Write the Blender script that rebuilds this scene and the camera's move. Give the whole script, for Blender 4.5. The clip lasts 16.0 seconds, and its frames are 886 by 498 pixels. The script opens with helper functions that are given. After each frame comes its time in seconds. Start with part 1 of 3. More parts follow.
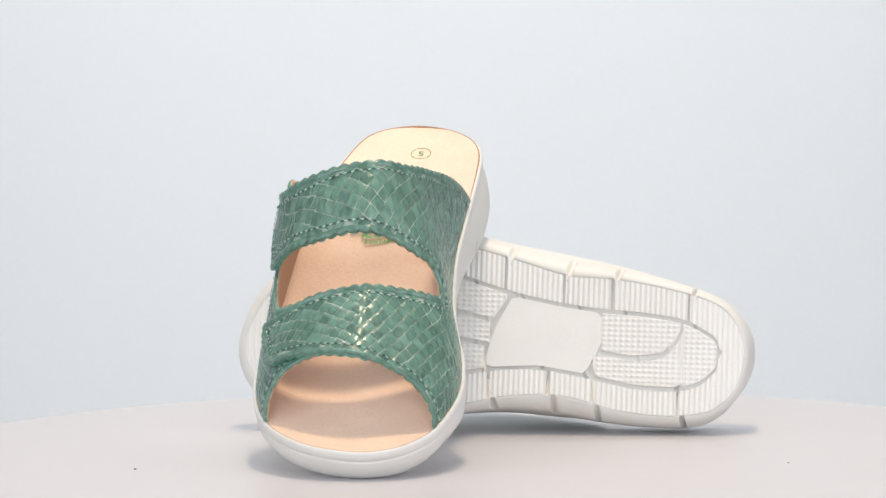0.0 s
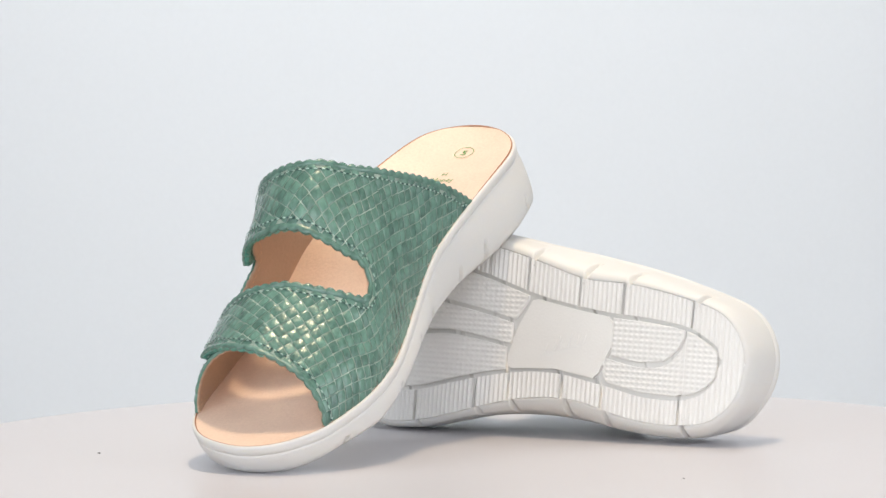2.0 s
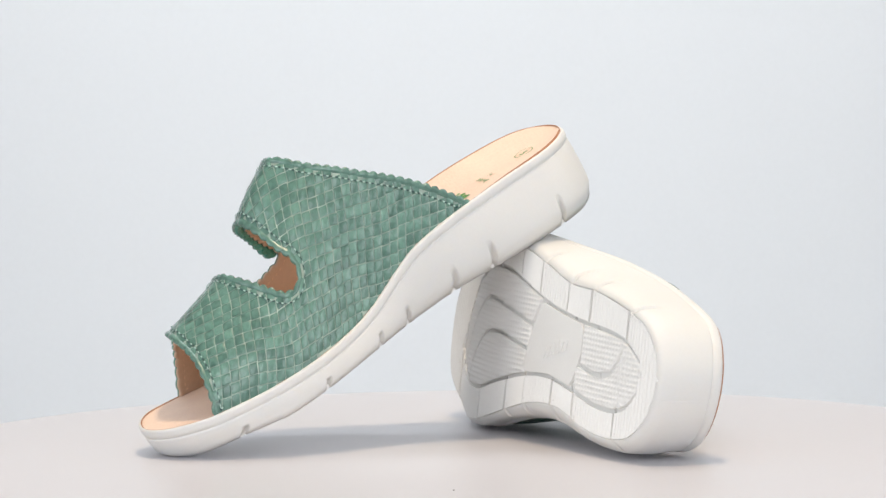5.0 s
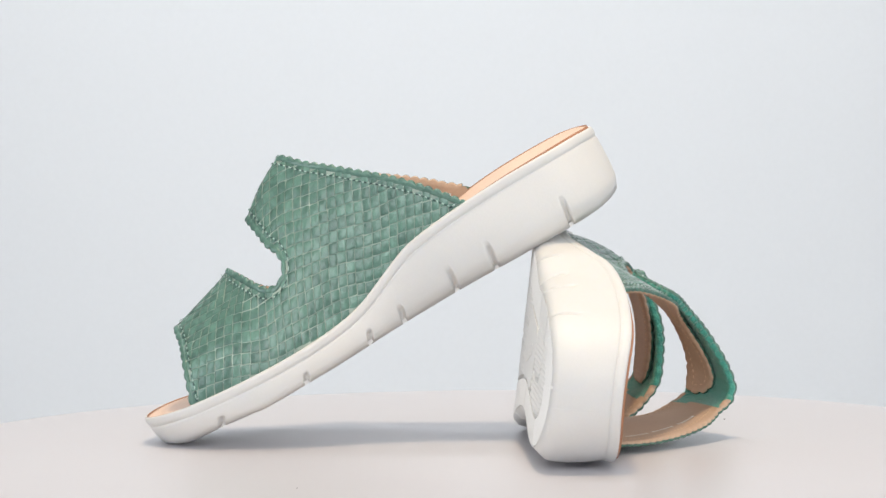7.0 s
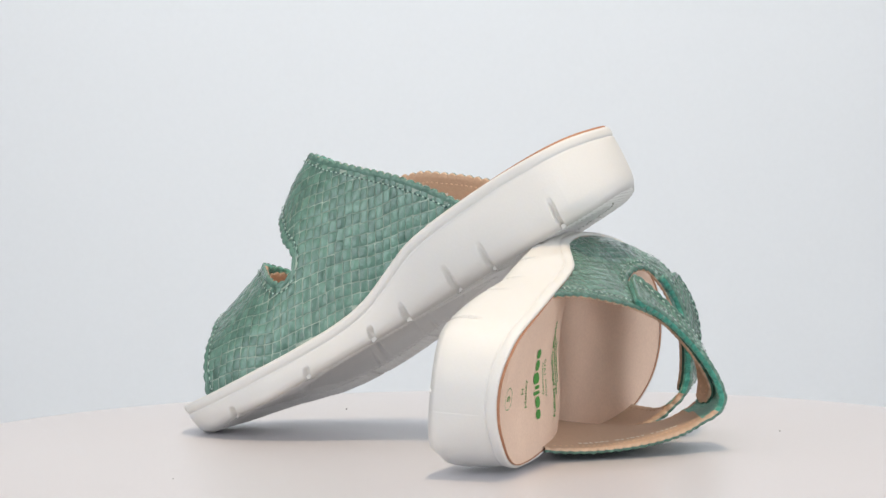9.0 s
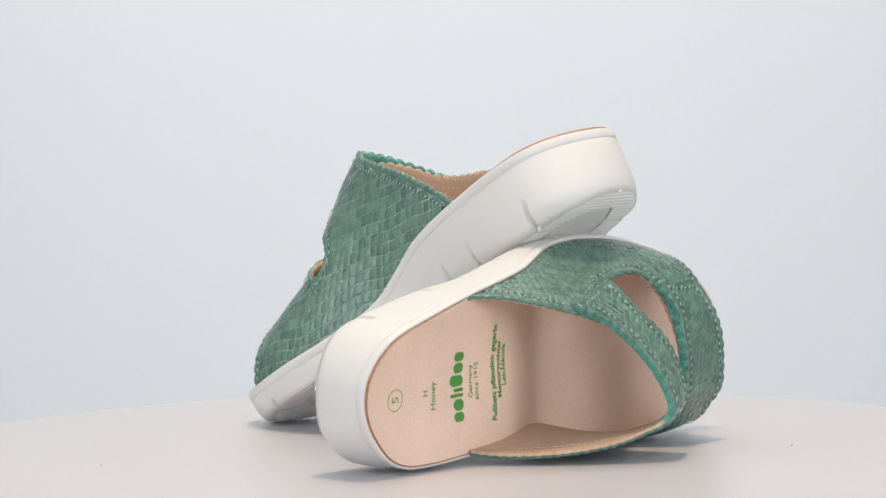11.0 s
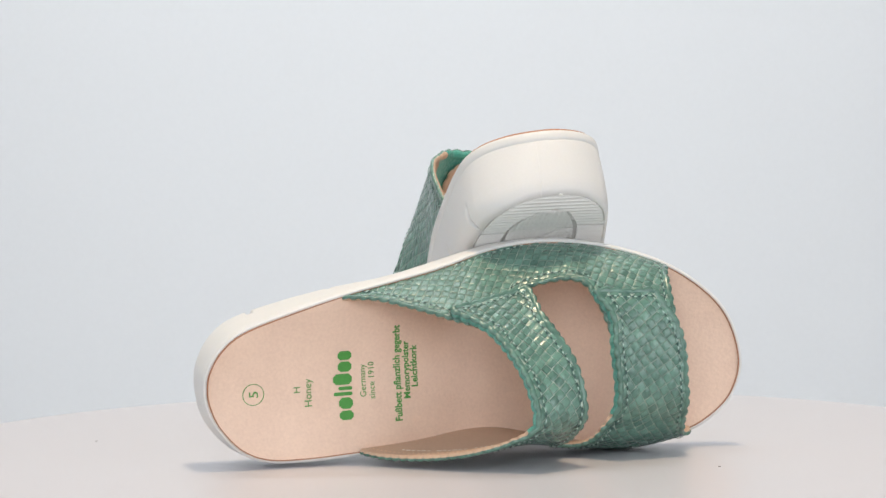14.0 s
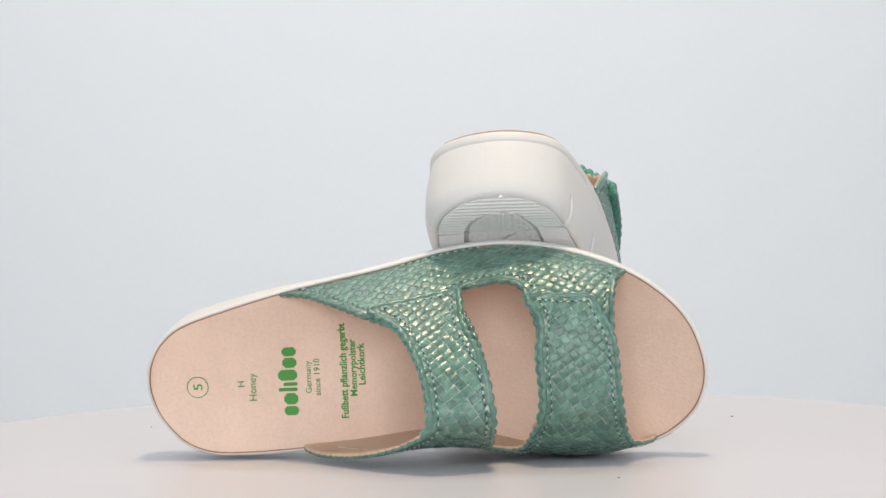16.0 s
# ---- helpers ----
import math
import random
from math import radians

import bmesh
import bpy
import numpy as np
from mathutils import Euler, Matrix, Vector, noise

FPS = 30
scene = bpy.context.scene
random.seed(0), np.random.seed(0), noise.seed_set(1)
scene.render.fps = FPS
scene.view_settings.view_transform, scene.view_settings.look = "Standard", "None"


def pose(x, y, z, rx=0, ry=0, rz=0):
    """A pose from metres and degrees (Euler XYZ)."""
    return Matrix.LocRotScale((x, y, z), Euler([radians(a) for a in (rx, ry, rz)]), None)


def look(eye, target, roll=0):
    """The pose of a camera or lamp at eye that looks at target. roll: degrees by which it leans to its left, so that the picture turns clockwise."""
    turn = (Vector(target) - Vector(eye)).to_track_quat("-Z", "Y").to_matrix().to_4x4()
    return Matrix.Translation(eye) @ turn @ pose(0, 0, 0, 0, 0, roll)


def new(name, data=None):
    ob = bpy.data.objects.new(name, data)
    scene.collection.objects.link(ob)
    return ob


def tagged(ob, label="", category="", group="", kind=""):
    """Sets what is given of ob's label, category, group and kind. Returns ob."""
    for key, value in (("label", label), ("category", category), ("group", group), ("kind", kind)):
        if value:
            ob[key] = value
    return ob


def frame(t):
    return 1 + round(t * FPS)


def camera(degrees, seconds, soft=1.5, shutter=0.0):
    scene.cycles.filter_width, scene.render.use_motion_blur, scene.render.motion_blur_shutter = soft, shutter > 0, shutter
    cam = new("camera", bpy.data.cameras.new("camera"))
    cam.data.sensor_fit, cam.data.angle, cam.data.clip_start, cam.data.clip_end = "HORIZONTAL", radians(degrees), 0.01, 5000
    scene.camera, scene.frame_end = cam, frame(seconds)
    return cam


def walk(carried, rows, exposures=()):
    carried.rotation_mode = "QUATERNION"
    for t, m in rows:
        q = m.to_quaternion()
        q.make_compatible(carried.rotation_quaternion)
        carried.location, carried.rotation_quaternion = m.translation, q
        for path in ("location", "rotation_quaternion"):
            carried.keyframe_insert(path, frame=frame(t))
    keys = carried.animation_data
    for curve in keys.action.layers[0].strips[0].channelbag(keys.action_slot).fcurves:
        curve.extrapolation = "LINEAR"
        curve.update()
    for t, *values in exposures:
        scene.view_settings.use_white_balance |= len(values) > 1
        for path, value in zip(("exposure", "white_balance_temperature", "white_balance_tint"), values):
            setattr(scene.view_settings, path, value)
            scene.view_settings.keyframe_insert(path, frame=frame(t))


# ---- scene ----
# A pair of woven slip-on sandals turning on a round white display plate before a fixed camera.
FORWARD = Vector((-0.003725, 0.998951, -0.055482))
EYE = Vector((0.0, -1.59895, 0.18292))
cam = camera(15.227, 16.0)
STAND = look(EYE, EYE + FORWARD, -0.810)
walk(cam, [(0.0, STAND), (16.0, STAND)], exposures=[(0.0, 0.0), (5.0, 0.0), (11.5, -0.10), (16.0, -0.10)])


def turn(t):
    """How far the plate has turned, in radians."""
    return -0.202227 * t + 0.000648157 * t * t


# ---- light ----
world = bpy.data.worlds.new("studio")
scene.world = world
world.use_nodes = True
world.node_tree.nodes["Background"].inputs[0].default_value = (0.80, 0.88, 1.0, 1)
world.node_tree.nodes["Background"].inputs[1].default_value = 0.20


def lamp(name, eye, target, size, watts, colour, size_y=None):
    d = bpy.data.lights.new(name, "AREA")
    d.energy, d.color, d.size = watts, colour, size
    if size_y:
        d.shape, d.size_y = "RECTANGLE", size_y
    ob = new(name, d)
    ob.matrix_world = look(eye, target)
    return ob


lamp("overhead_lamp", (0.06, -0.20, 1.48), (0.0, 0.0, 0.0), 0.14, 11.5, (1.0, 0.79, 0.54))
lamp("softbox_west", (-1.7, -1.1, 0.55), (0, 0, 0.1), 1.2, 13.3, (0.87, 0.93, 1.0))
lamp("softbox_east", (1.7, -1.1, 0.55), (0, 0, 0.1), 1.2, 13.3, (0.90, 0.94, 1.0))
lamp("softbox_front", (0.0, -2.3, 0.80), (0, 0, 0.1), 1.5, 22.5, (0.94, 0.96, 1.0))
lamp("backdrop_lamp", (0.0, 0.6, 1.75), (0.0, 1.9, 0.25), 1.6, 18.5, (0.91, 0.965, 1.0), 0.4)


# ---- materials ----
def material(name, colour, rough=0.5, metal=0.0, bump=0.0, scale=200.0, vary=0.12, island=0.0, large=25.0, coat=0.0, sheen=0.0, second=None, subsurface=0.0):
    """A surface with fine grain, broad blotches and, if asked, a shade of its own for each loose piece."""
    m = bpy.data.materials.new(name)
    m.use_nodes = True
    n, l = m.node_tree.nodes, m.node_tree.links
    b = n["Principled BSDF"]
    b.inputs["Roughness"].default_value, b.inputs["Metallic"].default_value = rough, metal
    b.inputs["Coat Weight"].default_value, b.inputs["Coat Roughness"].default_value = coat, 0.25
    b.inputs["Sheen Weight"].default_value = sheen
    if subsurface:
        b.inputs["Subsurface Weight"].default_value = subsurface
        b.inputs["Subsurface Radius"].default_value = (0.004, 0.003, 0.002)
        b.inputs["Subsurface Scale"].default_value = 1.0
    tc = n.new("ShaderNodeTexCoord")
    fine, broad = n.new("ShaderNodeTexNoise"), n.new("ShaderNodeTexNoise")
    fine.inputs["Scale"].default_value, fine.inputs["Detail"].default_value = scale, 6
    broad.inputs["Scale"].default_value, broad.inputs["Detail"].default_value = large, 3
    for t in (fine, broad):
        l.new(tc.outputs["Object"], t.inputs["Vector"])
    add = n.new("ShaderNodeMath")
    add.operation = "ADD"
    l.new(fine.outputs["Fac"], add.inputs[0]), l.new(broad.outputs["Fac"], add.inputs[1])
    last = add.outputs[0]
    if island:
        geo = n.new("ShaderNodeNewGeometry")
        mul = n.new("ShaderNodeMath")
        mul.operation = "MULTIPLY_ADD"
        mul.inputs[1].default_value = island
        l.new(geo.outputs["Random Per Island"], mul.inputs[0]), l.new(last, mul.inputs[2])
        last = mul.outputs[0]
    rng = n.new("ShaderNodeMapRange")
    rng.inputs["From Min"].default_value, rng.inputs["From Max"].default_value = 0.55, 1.45 + island
    l.new(last, rng.inputs["Value"])
    mix = n.new("ShaderNodeMix")
    mix.data_type = "RGBA"
    dark = second or [c * (1 - vary) for c in colour]
    light = [min(1, c * (1 + vary)) for c in colour]
    mix.inputs[6].default_value, mix.inputs[7].default_value = (*dark, 1), (*light, 1)
    l.new(rng.outputs[0], mix.inputs[0]), l.new(mix.outputs[2], b.inputs["Base Color"])
    if bump:
        bp = n.new("ShaderNodeBump")
        bp.inputs["Distance"].default_value = bump
        l.new(fine.outputs["Fac"], bp.inputs["Height"]), l.new(bp.outputs[0], b.inputs["Normal"])
    return m


M_PLATE = material("white_plate", (0.59, 0.575, 0.605), 0.36, bump=0.0001, scale=400, vary=0.012, large=6)
M_BACK = material("backdrop_paper", (0.765, 0.785, 0.81), 0.9, vary=0.015, large=2)
M_ROOM = material("white_wall", (0.78, 0.78, 0.78), 0.9, vary=0.02, large=2)
M_SOLE = material("white_rubber", (0.715, 0.70, 0.672), 0.55, bump=0.00006, scale=900, vary=0.02, large=40, subsurface=0.08)
# Same rubber as the sole, paler: front light on the tread, put into colour.
M_TREAD_LIT = material("tread_rubber_lit", (0.82, 0.81, 0.785), 0.5, bump=0.0001, scale=900, vary=0.025, large=40)
# Groove floor, darker than the tread: shade between the blocks, painted in.
M_GROOVE_SHADE = material("groove_shade_rubber", (0.73, 0.72, 0.695), 0.6, vary=0.03)
M_BED = material("footbed_leather", (0.86, 0.645, 0.505), 0.60, bump=0.00022, scale=700, vary=0.06, large=45, second=(0.77, 0.56, 0.435))
M_EDGE = material("footbed_edge", (0.42, 0.20, 0.11), 0.7, vary=0.15)
M_LINING = material("lining_leather", (0.53, 0.37, 0.262), 0.6, bump=0.0002, scale=600, vary=0.08, large=50)
M_WEAVE = material("green_woven_leather", (0.132, 0.254, 0.198), 0.25, bump=0.0004, scale=260, vary=0.36, island=0.5, large=300, coat=0.45, second=(0.026, 0.080, 0.062))
# Backing in the weave gaps; its pale tone paints light on strip edges.
M_BACKING_LIT = material("green_backing_lit", (0.52, 0.60, 0.51), 0.5, vary=0.2, scale=170, large=60, second=(0.07, 0.14, 0.11))
M_FELT = material("green_felt", (0.06, 0.32, 0.245), 0.95, bump=0.0012, scale=900, vary=0.3, sheen=0.4, large=90)
M_THREAD = material("green_thread", (0.01, 0.05, 0.05), 0.6, vary=0.3, scale=800)
M_PALE = material("pale_thread", (0.42, 0.56, 0.50), 0.6, vary=0.2, scale=800)
M_TAN_THREAD = material("tan_thread", (0.66, 0.47, 0.32), 0.6, vary=0.2, scale=800)
M_INK = material("green_print", (0.07, 0.30, 0.055), 0.6, vary=0.15, scale=900)
M_WHITE_INK = material("white_print", (0.75, 0.72, 0.66), 0.6, vary=0.1)
M_CRUMB = material("dark_crumb", (0.10, 0.09, 0.08), 0.8, vary=0.2)


# ---- helpers for meshes ----
def mesh(name, verts, faces, mats, smooth=True, index=None, flip=False):
    me = bpy.data.meshes.new(name)
    if flip:
        faces = [tuple(reversed(f)) for f in faces]
    me.from_pydata([tuple(map(float, v)) for v in verts], [], [tuple(map(int, f)) for f in faces])
    for m in (mats if isinstance(mats, (list, tuple)) else [mats]):
        me.materials.append(m)
    me.polygons.foreach_set("use_smooth", [smooth] * len(me.polygons))
    if index is not None:
        me.polygons.foreach_set("material_index", [int(i) for i in index])
    me.update()
    return me


def part(name, me, parent, label=""):
    ob = new(name, me)
    ob.parent = parent
    return tagged(ob, label)


def spline(points, count, closed=True):
    """A smooth curve through the points (Catmull-Rom), count samples."""
    p = np.asarray(points, float)
    k = len(p)
    out = []
    span = k if closed else k - 1
    for i in range(count):
        u = i * span / (count if closed else count - 1)
        j = min(int(u), span - 1)
        f = u - j
        if closed:
            a, b, c, d = (p[(j + q) % k] for q in (-1, 0, 1, 2))
        else:
            a, b, c, d = (p[min(max(j + q, 0), k - 1)] for q in (-1, 0, 1, 2))
        out.append(0.5 * (2 * b + (c - a) * f + (2 * a - 5 * b + 4 * c - d) * f * f + (3 * b - a - 3 * c + d) * f ** 3))
    return np.array(out)


def line(pairs):
    """y over x, straight between the pairs."""
    xs, ys = zip(*pairs)
    return lambda x: np.interp(x, xs, ys)


def smooth_line(pairs):
    c = spline(pairs, 120, closed=False)
    return lambda x: np.interp(x, c[:, 0], c[:, 1])


# ---- the place ----
def box(name, lo, hi, mat, label, kind="structure", category="wall"):
    bm = bmesh.new()
    bmesh.ops.create_cube(bm, size=1)
    for v in bm.verts:
        v.co = [lo[i] + (v.co[i] + 0.5) * (hi[i] - lo[i]) for i in range(3)]
    me = bpy.data.meshes.new(name)
    bm.to_mesh(me), bm.free()
    me.materials.append(mat)
    return tagged(new(name, me), label, category, kind=kind)


def build_place():
    box("floor", (-3.1, -3.1, -0.80), (3.1, 3.1, -0.75), M_ROOM, "plain pale studio floor", category="floor")
    box("ceiling", (-3.1, -3.1, 2.2), (3.1, 3.1, 2.3), M_ROOM, "plain white studio ceiling", category="ceiling")
    box("wall_north", (-3.1, 3.0, -0.75), (3.1, 3.1, 2.2), M_ROOM, "plain white studio wall")
    box("wall_south", (-3.1, -3.1, -0.75), (3.1, -3.0, 2.2), M_ROOM, "plain white studio wall")
    box("wall_west", (-3.1, -3.0, -0.75), (-3.0, 3.0, 2.2), M_ROOM, "plain white studio wall")
    box("wall_east", (3.0, -3.0, -0.75), (3.1, 3.0, 2.2), M_ROOM, "plain white studio wall")
    # a sheet of paper that hangs behind the plate and sweeps forward at its foot
    prof = [(1.9, 2.1), (1.9, -0.2)] + [(1.9 - 0.5 * (1 - math.cos(a)), -0.2 - 0.5 * math.sin(a)) for a in np.linspace(0.1, math.pi / 2, 12)] + [(0.75, -0.70)]
    verts, faces = [], []
    for y, z in prof:
        verts += [(-2.2, y, z), (2.2, y, z)]
    for i in range(len(prof) - 1):
        faces.append((2 * i, 2 * i + 1, 2 * i + 3, 2 * i + 2))
    ob = new("backdrop", mesh("backdrop", verts, faces, M_BACK))
    ob.modifiers.new("thickness", "SOLIDIFY").thickness = 0.003
    tagged(ob, "pale bluish white seamless paper backdrop behind the plate", "backdrop", kind="structure")


def build_plate():
    """The round display plate with a softly rounded rim, and the hub that carries it."""
    root = tagged(new("turntable"), "round white turning display plate, plain and matt", "turntable")
    prof = [(0, 0), (0.2, 0), (0.250, 0), (0.262, -0.0004), (0.272, -0.0014), (0.279, -0.003), (0.2835, -0.0055), (0.286, -0.009), (0.2865, -0.013), (0.2845, -0.018), (0.279, -0.02), (0, -0.02)]
    n = 160
    verts, faces = [(0, 0, 0)], []
    for r, z in prof[1:-1]:
        verts += [(r * math.cos(2 * math.pi * k / n), r * math.sin(2 * math.pi * k / n), z) for k in range(n)]
    verts.append((0, 0, -0.02))
    for k in range(n):
        faces.append((0, 1 + k, 1 + (k + 1) % n))
        for r in range(len(prof) - 3):
            a, b = 1 + r * n, 1 + (r + 1) * n
            faces.append((a + k, b + k, b + (k + 1) % n, a + (k + 1) % n))
        a = 1 + (len(prof) - 3) * n
        faces.append((a + k, len(verts) - 1, a + (k + 1) % n))
    part("plate", mesh("plate", verts, faces, M_PLATE), root)
    bm = bmesh.new()
    bmesh.ops.create_cone(bm, cap_ends=True, segments=48, radius1=0.12, radius2=0.10, depth=0.73, matrix=Matrix.Translation((0, 0, -0.385)))
    me = bpy.data.meshes.new("pedestal")
    bm.to_mesh(me), bm.free()
    me.materials.append(M_ROOM)
    part("pedestal", me, root)
    # specks of dust on the plate
    for x, y, s in CRUMBS:
        bm = bmesh.new()
        bmesh.ops.create_icosphere(bm, subdivisions=1, radius=s)
        for v in bm.verts:
            v.co = Vector((v.co.x * 1.5, v.co.y, v.co.z * 0.5 + s * 0.4)) + Vector((x, y, 0))
        me = bpy.data.meshes.new("speck")
        bm.to_mesh(me), bm.free()
        me.materials.append(M_CRUMB)
        part("speck", me, root)
    return root


CRUMBS = [(-0.148, -0.090, 0.0006), (-0.060, 0.150, 0.0005), (0.150, -0.100, 0.0004)]

# ---- the sandal: x from heel to toe, y towards the inner side of the foot, z up; millimetres ----
RIM = [(0, -4), (1.6, -13), (7.5, -23), (18, -31), (39, -38), (66, -45), (93, -50), (118, -54), (144, -58.3), (170, -59.8), (196, -57), (222, -48.8), (242, -36.3), (255, -21), (261, 0),
       (257, 17), (246, 29), (232, 36), (206, 41.5), (180, 40), (159, 35), (141, 31), (120, 29.5), (93, 31), (67, 32), (47, 32.5), (29, 31.5), (16, 26), (6, 15), (1.3, 5)]
FOOT = [(4.2, -3), (5.4, -11), (10.2, -20.2), (19.5, -27.5), (39, -33), (66, -37.5), (92, -39), (118, -46), (143, -52), (168, -54.5), (194, -52), (219, -44), (237.5, -32), (249, -18), (255.5, -1),
        (251.5, 13.5), (241.5, 24), (229, 31), (205, 39), (181, 37.5), (158, 32), (142, 27.5), (120, 22.5), (93, 21.5), (66, 27.5), (46, 29.6), (30, 28.8), (18.5, 25.6), (9.4, 17.3), (5.2, 7)]
top_z = smooth_line([(-5, 33.6), (0, 34.5), (15, 36.7), (48, 37.5), (75, 36.5), (93, 35), (108, 32.5), (120, 28), (141, 19.5), (159, 16.5), (181, 16), (206, 17), (234, 19), (250, 21), (261, 22.5), (266, 22.8)])
bottom_z = smooth_line([(-5, 3.2), (4, 2.3), (12, 0.9), (24, 0), (60, 0), (190, 0), (212, 1), (228, 2.2), (243, 2.4), (250, 3.3), (256, 5.0), (266, 8)])
NOTCH_IN = [33.5, 75.5, 97.5, 127, 146, 182, 228]
NOTCH_OUT = [29, 67, 91, 120, 142, 180, 224]
twist = smooth_line([(-5, 1.0), (25, 1.5), (60, 2.5), (90, 5), (118, 7.5), (142, 9), (180, 10), (205, 9), (230, 6), (250, 2.5), (270, 1)])
toe_spring = smooth_line([(0, 0), (120, 0), (150, 0.3), (175, 2.5), (200, 8.0), (225, 12.5), (245, 14.5), (270, 16)])


def local(verts, s):
    """Millimetres to metres; the left shoe is mirrored, and its toe springs up; the right one stands on its toe and is twisted a little."""
    v = np.array(verts, float)
    if s > 0:
        v[:, 2] -= twist(v[:, 0]) * np.clip((-2 - v[:, 1]) / 50, 0, 1.1) ** 1.15
    else:
        v[:, 2] += toe_spring(v[:, 0])
        v[:, 1] *= -1
    return v / 1000


RING = 1440
rim_line, foot_line = spline(RIM, RING), spline(FOOT, RING)


def outward(c):
    t = np.roll(c, -1, 0) - np.roll(c, 1, 0)
    n = np.stack([t[:, 1], -t[:, 0]], 1)
    n /= np.linalg.norm(n, axis=1)[:, None]
    return n if np.sum(n * (c - c.mean(0))) > 0 else -n


rim_out = outward(rim_line)


def edge_of(c, side):
    """y of a closed outline over x, on the inner (1) or outer (-1) side."""
    lo, hi = np.argmin(c[:, 0]), np.argmax(c[:, 0])
    a = c[lo:hi + 1] if lo < hi else np.roll(c, -lo, 0)[: (hi - lo) % len(c) + 1]
    d = np.roll(c, -hi, 0)[: (lo - hi) % len(c) + 1]
    arm = max((a, d), key=lambda q: side * q[len(q) // 2, 1])
    o = np.argsort(arm[:, 0])
    xs, ys = arm[o, 0], arm[o, 1]
    return lambda x: np.interp(x, xs, ys)


foot_in, foot_out = edge_of(foot_line, 1), edge_of(foot_line, -1)
rim_in, rim_outer = edge_of(rim_line, 1), edge_of(rim_line, -1)
lat_groove = smooth_line([(16, -3), (17.5, -8), (21, -11), (33, -17), (52, -20), (75, -21.5), (95, -24), (118, -28.5), (147, -37), (166, -40.5), (190, -38), (212, -27), (226, -9), (232, 5)])
med_groove = smooth_line([(16, -3), (17, 3), (19, 7), (26, 13), (38, 16), (57, 15.5), (81, 11), (105, 7.5), (129, 9), (158, 15), (183, 21), (205, 22), (220, 18), (232, 5)])
heel_curl = smooth_line([(33, -17), (35, -11), (38, -6), (45, 0), (59, 1.5), (79, -2)])
front_one = smooth_line([(126, -14.5), (143, -18.5), (166, -22.5), (184, -24), (196, -20.5), (208, -12), (216, -4), (223, 8), (226, 15)])
front_two = smooth_line([(129, -3), (154, -7), (171, -8), (188, -5), (204, 6), (214, 19)])


def bed_z(x, y):
    """The footbed: cupped at the heel, raised along the inner arch, almost flat under the toes."""
    lo, hi = rim_outer(x) + 3, rim_in(x) - 3
    u = np.clip((y - (lo + hi) / 2) / ((hi - lo) / 2), -1, 1)
    cup = np.interp(x, [0, 20, 60, 100, 130, 160, 261], [4.6, 5.0, 5.2, 3.8, 2.4, 1.6, 1.2])
    e = np.clip(np.minimum(x / 24, (262 - x) / 20), 0, 1)
    cup = cup * (1 - (1 - e) ** 2)
    arch = np.interp(x, [40, 95, 140, 170], [0, 3.0, 1.5, 0]) * np.clip(u, 0, 1) * (1 - u * u) * 2
    return top_z(x) - 0.6 + np.interp(x, [0, 25, 70], [1.3, 1.0, 0]) - cup * (1 - np.abs(u) ** 2.1) + arch


